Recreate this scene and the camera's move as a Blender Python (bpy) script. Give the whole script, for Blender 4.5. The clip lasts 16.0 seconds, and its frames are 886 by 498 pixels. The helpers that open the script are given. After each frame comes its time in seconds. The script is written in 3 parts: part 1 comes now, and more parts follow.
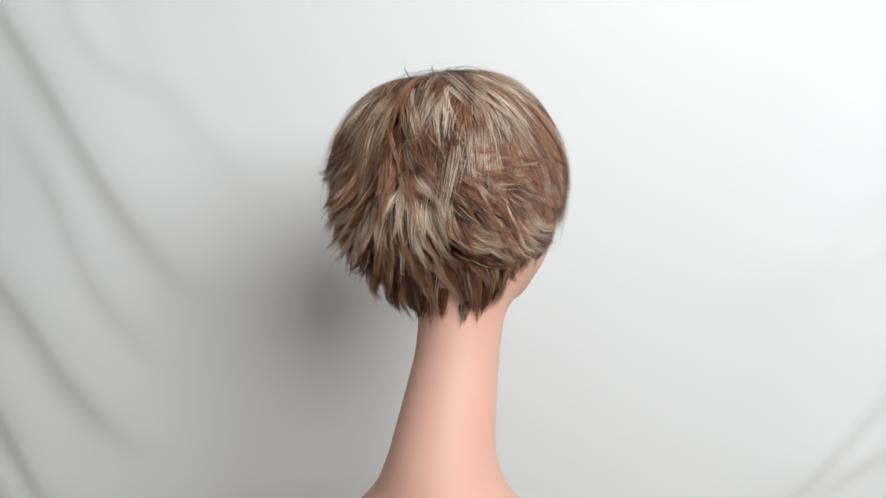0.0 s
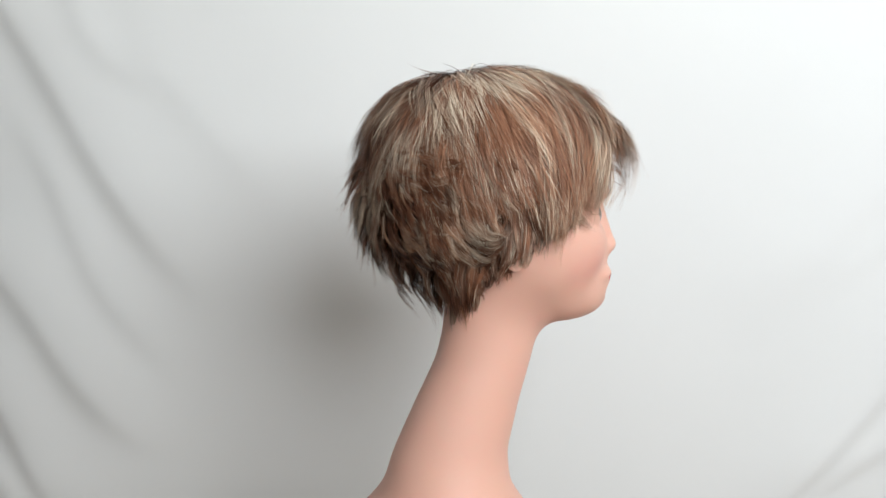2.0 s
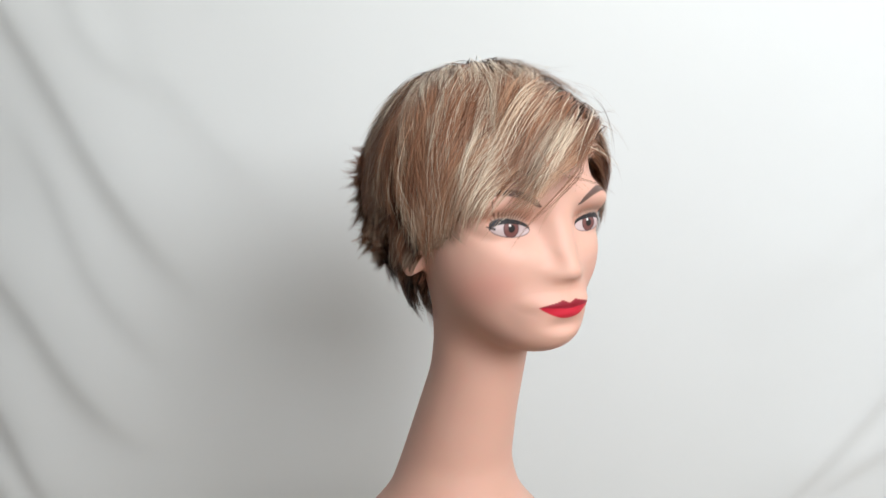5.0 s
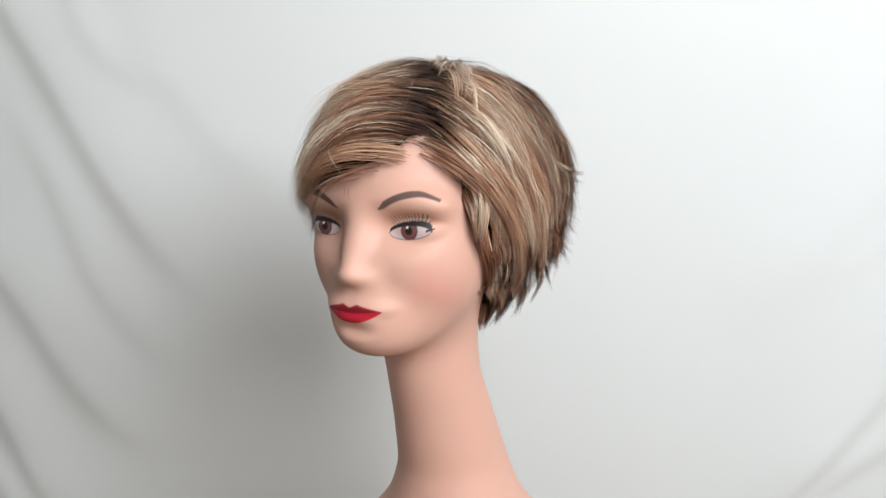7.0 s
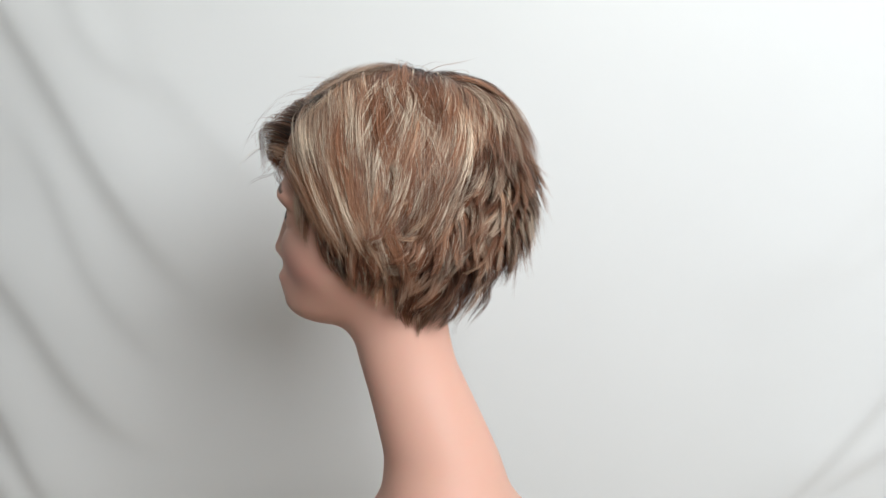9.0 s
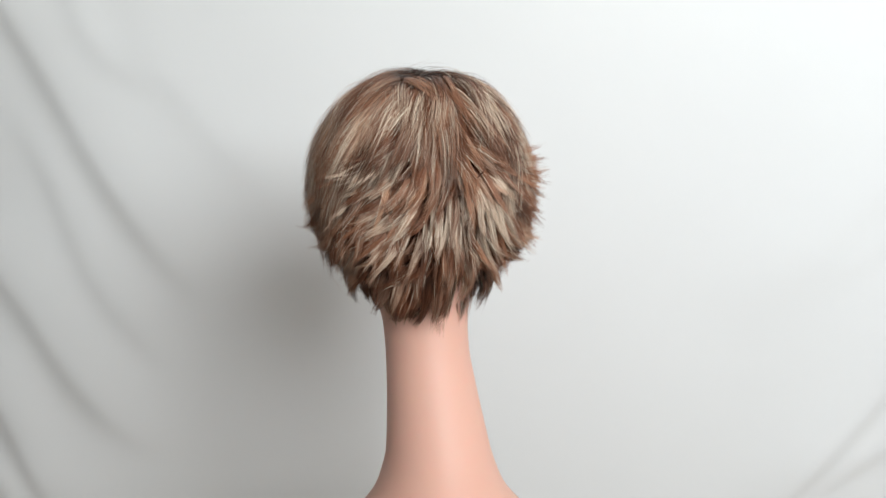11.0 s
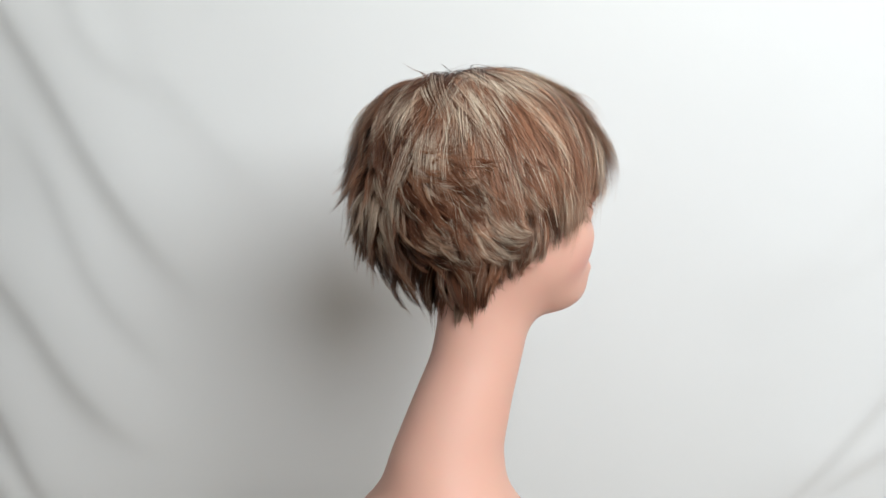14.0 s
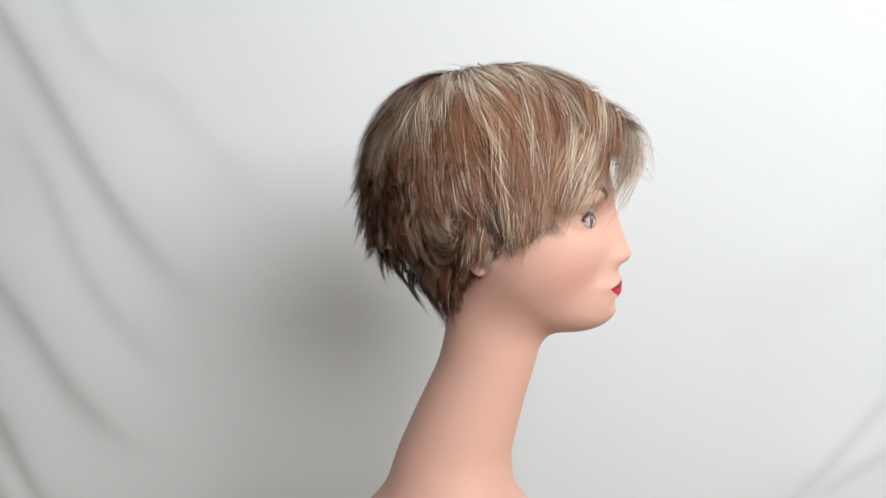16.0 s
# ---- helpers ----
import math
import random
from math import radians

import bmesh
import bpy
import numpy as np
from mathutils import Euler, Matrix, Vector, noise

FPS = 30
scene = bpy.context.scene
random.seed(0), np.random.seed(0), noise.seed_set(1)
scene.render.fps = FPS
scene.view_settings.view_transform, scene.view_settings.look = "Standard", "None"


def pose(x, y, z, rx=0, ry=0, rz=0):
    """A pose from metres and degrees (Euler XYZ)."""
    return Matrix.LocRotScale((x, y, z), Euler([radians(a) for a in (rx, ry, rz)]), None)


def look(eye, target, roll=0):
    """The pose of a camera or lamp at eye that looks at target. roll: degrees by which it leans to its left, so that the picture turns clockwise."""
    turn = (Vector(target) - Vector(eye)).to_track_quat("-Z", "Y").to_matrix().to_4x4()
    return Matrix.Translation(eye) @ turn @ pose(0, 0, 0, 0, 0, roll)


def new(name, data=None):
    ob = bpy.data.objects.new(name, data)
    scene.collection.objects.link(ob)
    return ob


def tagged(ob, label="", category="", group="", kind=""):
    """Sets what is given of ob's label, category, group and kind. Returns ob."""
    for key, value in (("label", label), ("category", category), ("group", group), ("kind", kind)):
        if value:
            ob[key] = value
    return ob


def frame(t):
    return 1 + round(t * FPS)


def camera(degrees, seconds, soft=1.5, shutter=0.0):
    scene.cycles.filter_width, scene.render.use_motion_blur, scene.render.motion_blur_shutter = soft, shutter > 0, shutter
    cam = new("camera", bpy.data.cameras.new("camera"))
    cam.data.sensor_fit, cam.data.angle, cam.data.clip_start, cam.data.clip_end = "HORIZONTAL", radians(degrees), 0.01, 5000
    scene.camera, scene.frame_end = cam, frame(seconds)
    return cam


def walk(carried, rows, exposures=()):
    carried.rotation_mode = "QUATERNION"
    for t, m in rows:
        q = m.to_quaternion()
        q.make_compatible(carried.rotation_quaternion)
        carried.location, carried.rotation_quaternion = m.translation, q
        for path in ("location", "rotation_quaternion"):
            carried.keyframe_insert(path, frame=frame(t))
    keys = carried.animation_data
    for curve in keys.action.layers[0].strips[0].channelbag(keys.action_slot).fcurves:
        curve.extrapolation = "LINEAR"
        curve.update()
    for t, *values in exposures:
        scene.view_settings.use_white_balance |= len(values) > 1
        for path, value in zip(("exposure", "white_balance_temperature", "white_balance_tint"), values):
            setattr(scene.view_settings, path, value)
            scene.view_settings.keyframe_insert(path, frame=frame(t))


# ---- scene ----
# ---------------------------------------------------------------- camera
DIST, EYE = 0.645, 1.11
cam = camera(58, 16.0)
CAM_POSE = Matrix.Translation((0, -DIST, EYE)) @ pose(0, 0, 0, 90 - 7.69, 0, 0.25) @ pose(0, 0, 0, 0, 0, -0.41)
walk(cam, [(0, CAM_POSE), (16, CAM_POSE)])

# turn of the mannequin on its stand: seconds, degrees (0 = facing the camera)
TURN = [(0.0, 151.0), (0.5, 138.5), (1.0, 123.6), (1.5, 112.5), (2.0, 98.6), (2.5, 86.8), (3.0, 77.2), (3.2, 73.9),
        (5.3, 23.35), (5.5, 15.59), (6.0, -3.07), (6.5, -21.21), (7.0, -30.51), (7.5, -45.28), (8.0, -68.5), (8.5, -89.0),
        (9.0, -102.6), (9.5, -117.5), (9.7, -123.5), (11.8, -183.5), (12.0, -189.0), (12.5, -201.5), (13.0, -213.0),
        (13.5, -226.8), (14.0, -243.6), (14.5, -253.0), (15.0, -266.7), (15.5, -277.7), (16.0, -286.3)]

# ---------------------------------------------------------------- world and light
world = bpy.data.worlds.new("world")
scene.world = world
world.use_nodes = True
wn = world.node_tree.nodes
sky = wn.new("ShaderNodeTexSky")
sky.sky_type, sky.sun_disc = "NISHITA", False
sky.sun_elevation, sky.sun_rotation = radians(40), radians(150)
world.node_tree.links.new(sky.outputs[0], wn["Background"].inputs[0])
wn["Background"].inputs[1].default_value = 0.1


def area(name, where, target, wide, high, watts, colour):
    lamp = bpy.data.lights.new(name, "AREA")
    lamp.shape, lamp.size, lamp.size_y, lamp.energy, lamp.color = "RECTANGLE", wide, high, watts, colour
    ob = new(name, lamp)
    ob.matrix_world = look(where, target)
    return ob


WIN = (0.12, 1.48, 1.28, 2.36)      # window in the wall behind the camera: x0, x1, z0, z1
area("window_light", ((WIN[0] + WIN[1]) / 2, -1.47, (WIN[2] + WIN[3]) / 2), ((WIN[0] + WIN[1]) / 2, 0, (WIN[2] + WIN[3]) / 2), WIN[1] - WIN[0] - 0.1, WIN[3] - WIN[2] - 0.1, 48.0, (0.93, 0.97, 1.0))
scene.view_settings.exposure = 0.0


# ---------------------------------------------------------------- materials
def material(name, colour=(0.8, 0.8, 0.8), rough=0.6, metal=0.0):
    m = bpy.data.materials.new(name)
    m.use_nodes = True
    b = m.node_tree.nodes["Principled BSDF"]
    b.inputs["Base Color"].default_value = (*colour, 1)
    b.inputs["Roughness"].default_value = rough
    b.inputs["Metallic"].default_value = metal
    return m, m.node_tree.nodes, m.node_tree.links, b


def grain(nodes, links, bsdf, colour, spread, scale, fine, bump, dist=0.001):
    """Two scales of noise on the colour, and a fine relief."""
    tc = nodes.new("ShaderNodeTexCoord")
    big, small = nodes.new("ShaderNodeTexNoise"), nodes.new("ShaderNodeTexNoise")
    big.inputs["Scale"].default_value, small.inputs["Scale"].default_value = scale, fine
    big.inputs["Detail"].default_value = 4
    ramp = nodes.new("ShaderNodeValToRGB")
    ramp.color_ramp.elements[0].position, ramp.color_ramp.elements[1].position = 0.3, 0.7
    ramp.color_ramp.elements[0].color = (*[c * (1 - spread) for c in colour], 1)
    ramp.color_ramp.elements[1].color = (*[min(1, c * (1 + spread)) for c in colour], 1)
    bp = nodes.new("ShaderNodeBump")
    bp.inputs["Strength"].default_value, bp.inputs["Distance"].default_value = bump, dist
    for n in (big, small):
        links.new(tc.outputs["Object"], n.inputs["Vector"])
    links.new(big.outputs["Fac"], ramp.inputs["Fac"])
    links.new(ramp.outputs["Color"], bsdf.inputs["Base Color"])
    links.new(small.outputs["Fac"], bp.inputs["Height"])
    links.new(bp.outputs["Normal"], bsdf.inputs["Normal"])


def cloth_material():
    m, n, l, b = material("white_cotton", rough=0.95)
    grain(n, l, b, (0.80, 0.805, 0.79), 0.012, 3.0, 1400, 0.12, 0.0004)
    b.inputs["Sheen Weight"].default_value = 0.15
    return m


def plaster_material(name, colour):
    m, n, l, b = material(name, rough=0.9)
    grain(n, l, b, colour, 0.03, 2.0, 220, 0.15, 0.001)
    return m


def painted_material(name, attribute, rough, sub=0.0):
    m, n, l, b = material(name, rough=rough)
    a = n.new("ShaderNodeVertexColor")
    a.layer_name = attribute
    l.new(a.outputs["Color"], b.inputs["Base Color"])
    tc, noi, bp = n.new("ShaderNodeTexCoord"), n.new("ShaderNodeTexNoise"), n.new("ShaderNodeBump")
    noi.inputs["Scale"].default_value = 900
    bp.inputs["Strength"].default_value, bp.inputs["Distance"].default_value = 0.05, 0.0002
    l.new(tc.outputs["Object"], noi.inputs["Vector"])
    l.new(noi.outputs["Fac"], bp.inputs["Height"])
    l.new(bp.outputs["Normal"], b.inputs["Normal"])
    if sub:
        b.inputs["Subsurface Weight"].default_value = sub
        b.inputs["Subsurface Radius"].default_value = (1.0, 0.4, 0.25)
        b.inputs["Subsurface Scale"].default_value = 0.004
    return m


def hair_material():
    m, n, l, b = material("synthetic_hair", rough=0.38)
    a = n.new("ShaderNodeVertexColor")
    a.layer_name = "dye_sheen"
    l.new(a.outputs["Color"], b.inputs["Base Color"])
    b.inputs["Specular IOR Level"].default_value = 0.30
    b.inputs["Specular Tint"].default_value = (1.0, 0.86, 0.72, 1)
    # the gloss spreads across each fibre
    across, turn = n.new("ShaderNodeAttribute"), n.new("ShaderNodeVectorTransform")
    across.attribute_name = "across"
    turn.vector_type, turn.convert_from, turn.convert_to = "VECTOR", "OBJECT", "WORLD"
    l.new(across.outputs["Vector"], turn.inputs[0])
    l.new(turn.outputs[0], b.inputs["Tangent"])
    b.inputs["Anisotropic"].default_value = 0.85
    return m


CLOTH = cloth_material()
# tone set for the fill that the unseen walls and ceiling throw back
WALL = plaster_material("fill_wall_paint", (0.40, 0.395, 0.375))
FLOOR = plaster_material("floor_wood", (0.32, 0.22, 0.14))
TABLE = plaster_material("table_wood", (0.55, 0.50, 0.45))
SKIN = painted_material("painted_plastic_skin", "paint", 0.56, 0.15)
HAIR = hair_material()
CAPM = material("wig_cap_net", (0.05, 0.028, 0.018), 0.8)[0]


# ---------------------------------------------------------------- mesh helpers
def grid_mesh(name, pts, mat, wrap=False):
    """pts: rows x columns x 3, as one smooth sheet (wrap: columns close round)."""
    r, c, _ = pts.shape
    me = bpy.data.meshes.new(name)
    i, j = np.meshgrid(np.arange(r - 1), np.arange(c if wrap else c - 1), indexing="ij")
    j2 = (j + 1) % c
    quads = np.stack([i * c + j, (i + 1) * c + j, (i + 1) * c + j2, i * c + j2], -1).reshape(-1, 4)
    fill(me, pts.reshape(-1, 3), quads)
    me.materials.append(mat)
    me.shade_smooth()
    return me


def fill(me, verts, polys):
    """Vertices and polygons with equal corner counts, from arrays."""
    n, k = polys.shape
    me.vertices.add(len(verts))
    me.vertices.foreach_set("co", np.asarray(verts, np.float32).ravel())
    me.loops.add(n * k)
    me.loops.foreach_set("vertex_index", np.asarray(polys, np.int32).ravel())
    me.polygons.add(n)
    me.polygons.foreach_set("loop_start", np.arange(n, dtype=np.int32) * k)
    me.update(calc_edges=True)
    me.validate()


def box_bm(bm, x0, x1, y0, y1, z0, z1, bevel=0.0):
    res = bmesh.ops.create_cube(bm, size=1)
    for v in res["verts"]:
        v.co = Vector((x0 + (v.co.x + 0.5) * (x1 - x0), y0 + (v.co.y + 0.5) * (y1 - y0), z0 + (v.co.z + 0.5) * (z1 - z0)))
    if bevel:
        es = list({e for v in res["verts"] for e in v.link_edges})
        bmesh.ops.bevel(bm, geom=es, offset=bevel, segments=2, affect="EDGES", profile=0.5)


def part(name, bm, mat, parent=None, label=""):
    me = bpy.data.meshes.new(name)
    bm.to_mesh(me)
    bm.free()
    me.materials.append(mat)
    ob = new(name, me)
    ob.parent = parent
    return tagged(ob, label)


def boxes(name, rows, mat, parent=None, bevel=0.0):
    bm = bmesh.new()
    for r in rows:
        box_bm(bm, *r, bevel)
    return part(name, bm, mat, parent)


def paint(me, name, colours):
    at = me.color_attributes.new(name, "FLOAT_COLOR", "POINT")
    rgba = np.ones((len(colours), 4), np.float32)
    rgba[:, :3] = colours
    at.data.foreach_set("color", rgba.ravel())


def smooth(a, b, x):
    t = np.clip((x - a) / (b - a), 0, 1)
    return t * t * (3 - 2 * t)


# ---------------------------------------------------------------- room
# walls and ceiling are unseen, added to shape the window light's fill and falloff
X0, X1, Y0, Y1, ZT = -1.9, 2.1, -1.45, 0.62, 2.6
tagged(boxes("floor", [(X0 - .1, X1 + .1, Y0 - .1, Y1 + .1, -0.1, 0)], FLOOR), "brown wooden floor of the room", "floor", kind="structure")
tagged(boxes("ceiling", [(X0 - .1, X1 + .1, Y0 - .1, Y1 + .1, ZT, ZT + .1)], WALL), "unseen plain ceiling added to bounce light", "ceiling", kind="structure")
tagged(boxes("wall_north", [(X0, X1, Y1, Y1 + .1, 0, ZT)], WALL), "unseen plain wall added behind the cloth", "wall", kind="structure")
tagged(boxes("wall_west", [(X0 - .1, X0, Y0 - .1, Y1 + .1, 0, ZT)], WALL), "unseen plain wall added to bounce light", "wall", kind="structure")
tagged(boxes("wall_east", [(X1, X1 + .1, Y0 - .1, Y1 + .1, 0, ZT)], WALL), "unseen plain wall added to bounce light", "wall", kind="structure")
tagged(boxes("wall_south", [(X0, WIN[0], Y0 - .1, Y0, 0, ZT), (WIN[1], X1, Y0 - .1, Y0, 0, ZT), (WIN[0], WIN[1], Y0 - .1, Y0, 0, WIN[2]), (WIN[0], WIN[1], Y0 - .1, Y0, WIN[3], ZT)], WALL),
       "unseen plain wall added round the window opening", "wall", kind="structure")


# ---------------------------------------------------------------- backdrop cloth
def fold(x, z, x0, z0, x1, z1, width, height, lean=0.5, ends=0.25):
    """A soft crease along a line: a ridge with one steep and one gentle side, fading out at its ends."""
    dx, dz = x1 - x0, z1 - z0
    length = math.hypot(dx, dz)
    s = ((x - x0) * dx + (z - z0) * dz) / length ** 2
    d = ((x - x0) * dz - (z - z0) * dx) / length
    d = d + 0.012 * np.sin(s * 5.0 + x0 * 9)
    side = np.where(d > 0, width * (1 - lean), width * (1 + lean))
    return height * np.exp(-(d / side) ** 2) * smooth(-ends, ends, s) * smooth(1 + ends, 1 - ends, s)


def backdrop_cloth(y):
    xs, zs = np.linspace(-1.35, 1.35, 340), np.linspace(0.004, ZT - 0.01, 360)
    x, z = np.meshgrid(xs, zs)
    d = 0.0
    d = d + fold(x, z, -0.63, 1.37, -0.36, 0.965, 0.050, 0.0105, 0.55)
    d = d + fold(x, z, -0.66, 0.995, -0.44, 0.735, 0.050, 0.0100, 0.5)
    d = d + fold(x, z, -0.68, 0.83, -0.53, 0.61, 0.038, 0.009, 0.5)
    d = d + fold(x, z, -0.66, 0.66, -0.56, 0.54, 0.025, 0.007, 0.3)
    d = d + fold(x, z, -0.50, 1.34, -0.40, 1.19, 0.03, 0.004, 0.3)
    d = d + fold(x, z, 0.67, 1.20, 0.44, 0.88, 0.050, 0.007, -0.4)
    d = d + fold(x, z, 0.67, 0.91, 0.455, 0.59, 0.038, 0.011, -0.5)
    d = d + fold(x, z, 0.68, 0.78, 0.52, 0.62, 0.028, 0.006, -0.4)
    d = d + fold(x, z, -0.56, 1.12, -0.40, 0.84, 0.03, 0.004, 0.4)
    d = d + fold(x, z, -0.42, 1.32, -0.24, 1.04, 0.04, 0.003, 0.3)
    d = d + fold(x, z, 0.66, 1.08, 0.52, 0.90, 0.025, 0.003, -0.3)
    wave = 0.010 * np.sin(x * 3.1 + z * 2.0) + 0.006 * np.sin(x * 6.3 - z * 4.0 + 1)
    pts = np.stack([x, y - d - wave, z], -1)
    me = grid_mesh("backdrop_cloth", pts, CLOTH)
    ob = new("backdrop_cloth", me)
    sol = ob.modifiers.new("thickness", "SOLIDIFY")
    sol.thickness = 0.0012
    sol.offset = -1
    return tagged(ob, "white cotton sheet hanging as a backdrop with soft creases", "backdrop", kind="structure")


backdrop_cloth(0.42)


# ---------------------------------------------------------------- stand
TOP = 0.75


def lathe(name, profile, mat, parent, seg=64):
    """A turned part from (radius, height) pairs."""
    a = np.linspace(0, 2 * np.pi, seg, endpoint=False)
    pts = np.array([[(r * math.cos(q), r * math.sin(q), z) for q in a] for r, z in profile])
    ob = new(name, grid_mesh(name, pts, mat, wrap=True))
    ob.parent = parent
    return ob


def display_stand():
    root = tagged(new("display_stand"), "plain pale wooden stand under the mannequin bust", "stand")
    lathe("top_disc", [(0.001, TOP), (0.104, TOP), (0.107, TOP - .003), (0.107, TOP - .022), (0.104, TOP - .025), (0.001, TOP - .025)], TABLE, root)
    lathe("column", [(0.03, TOP - .025), (0.026, TOP - .06), (0.024, 0.4), (0.03, 0.06), (0.045, 0.025)], TABLE, root)
    lathe("foot", [(0.001, 0.03), (0.16, 0.026), (0.175, 0.016), (0.175, 0.0), (0.001, 0.0)], TABLE, root)
    return root


display_stand()

# ---------------------------------------------------------------- mannequin
MID, FORE = 0.007, 0.002       # the head's middle lies this far beside the turning axis
HEAD = (0.0, 0.045, 1.04)


def ell(x, f, z, c, r):
    q = np.sqrt(((x - c[0]) / r[0]) ** 2 + ((f - c[1]) / r[1]) ** 2 + ((z - c[2]) / r[2]) ** 2)
    return (q - 1) * min(r)


def join(a, b, k):
    h = np.clip(0.5 + 0.5 * (b - a) / k, 0, 1)
    return b + (a - b) * h - k * h * (1 - h)


def carve(a, b, k):
    return -join(-a, b, k)


def rod(x, f, z, a, b, ra, rb):
    ab = np.array(b) - np.array(a)
    t = np.clip(((x - a[0]) * ab[0] + (f - a[1]) * ab[1] + (z - a[2]) * ab[2]) / (ab @ ab), 0, 1)
    return np.sqrt((x - a[0] - ab[0] * t) ** 2 + (f - a[1] - ab[1] * t) ** 2 + (z - a[2] - ab[2] * t) ** 2) - (ra + (rb - ra) * t)


NECK_Z = [0.750, 0.790, 0.806, 0.822, 0.850, 0.895, 0.930, 0.955, 0.985, 1.03]
NECK_C = [-0.004, -0.004, -0.003, -0.002, 0.001, 0.0165, 0.030, 0.036, 0.040, 0.045]
NECK_F = [0.088, 0.078, 0.064, 0.054, 0.0485, 0.0435, 0.0400, 0.040, 0.042, 0.045]
NECK_X = [0.098, 0.082, 0.066, 0.054, 0.0440, 0.0385, 0.0355, 0.036, 0.040, 0.045]


NECK_T = np.linspace(0.70, 1.08, 381)
NECK_K = np.exp(-(np.arange(-24, 25) / 9.0) ** 2)


def eased(values):
    """The neck's profile with its corners rounded off, at the heights of NECK_T."""
    raw = np.pad(np.interp(NECK_T, NECK_Z, values), 24, mode="edge")
    return np.convolve(raw, NECK_K / NECK_K.sum(), mode="valid")


NECK_C, NECK_F, NECK_X = eased(NECK_C), eased(NECK_F), eased(NECK_X)


def head_field(x, f, z):
    """Below zero inside the bust. x: to its left, f: forward, z: up."""
    ax = np.sqrt(x * x + 6e-6)
    d = ell(x, f, z, (0, 0.035, 1.085), (0.074, 0.090, 0.075))
    d = join(d, ell(x, f, z, (0, 0.066, 1.036), (0.0570, 0.062, 0.0755)), 0.02)
    d = join(d, ell(ax, f, z, (0.031, 0.080, 1.030), (0.022, 0.029, 0.026)), 0.035)
    d = join(d, ell(x, f, z, (0, 0.106, 0.9808), (0.026, 0.0275, 0.018)), 0.024)
    d = join(d, ell(ax, f, z, (0.030, 0.110, 1.068), (0.026, 0.014, 0.010)), 0.014)
    c, hf, hx = (np.interp(z, NECK_T, v) for v in (NECK_C, NECK_F, NECK_X))
    neck = (np.sqrt((x / hx) ** 2 + ((f - c) / hf) ** 2) - 1) * np.minimum(hf, hx)
    d = join(d, np.maximum(neck, z - 1.03), 0.016)
    d = carve(d, ell(ax, f, z, (0.034, 0.1355, 1.0530), (0.018, 0.016, 0.0095)), 0.018)
    d = join(d, ell(ax, f, z, (0.0345, 0.1035, 1.0515), (0.0185, 0.0145, 0.0105)), 0.003)
    nose = rod(x, f, z, (0, 0.117, 1.068), (0, 0.1375, 1.0235), 0.0048, 0.0062)
    nose = join(nose, ell(ax, f, z, (0.0075, 0.1275, 1.0205), (0.0056, 0.0095, 0.0046)), 0.007)
    d = join(d, nose, 0.014)
    d = join(d, ell(x, f, z, (0, 0.1195, 0.9995), (0.020, 0.013, 0.014)), 0.014)
    d = join(d, ell(ax, f, z, (0.0065, 0.1255, 1.0000), (0.0125, 0.0095, 0.0042)), 0.006)
    d = join(d, ell(x, f, z, (0, 0.1258, 0.9932), (0.0150, 0.0105, 0.0048)), 0.003)
    d = carve(d, ell(x, f, z, (0, 0.142, 0.9842), (0.012, 0.008, 0.0035)), 0.006)
    d = join(d, ell(ax, f, z, (0.0660, 0.040, 1.029), (0.0078, 0.010, 0.018)), 0.007)
    return d


def first_exit(o, way, near, far, steps=44):
    """The distance at which each ray from inside first leaves the bust."""
    at = lambda r: head_field(o[..., 0] + way[..., 0] * r, o[..., 1] + way[..., 1] * r, o[..., 2] + way[..., 2] * r)
    lo = np.full(o.shape[:-1], near)
    hi = np.full(o.shape[:-1], far)
    found = np.zeros(o.shape[:-1], bool)
    for r in np.linspace(near, far, steps)[1:]:
        out = (at(r) > 0) & ~found
        hi[out] = r
        found |= out
        lo[~found] = r
    for _ in range(11):
        m = (lo + hi) / 2
        out = at(m) > 0
        hi, lo = np.where(out, m, hi), np.where(out, lo, m)
    return (lo + hi) / 2


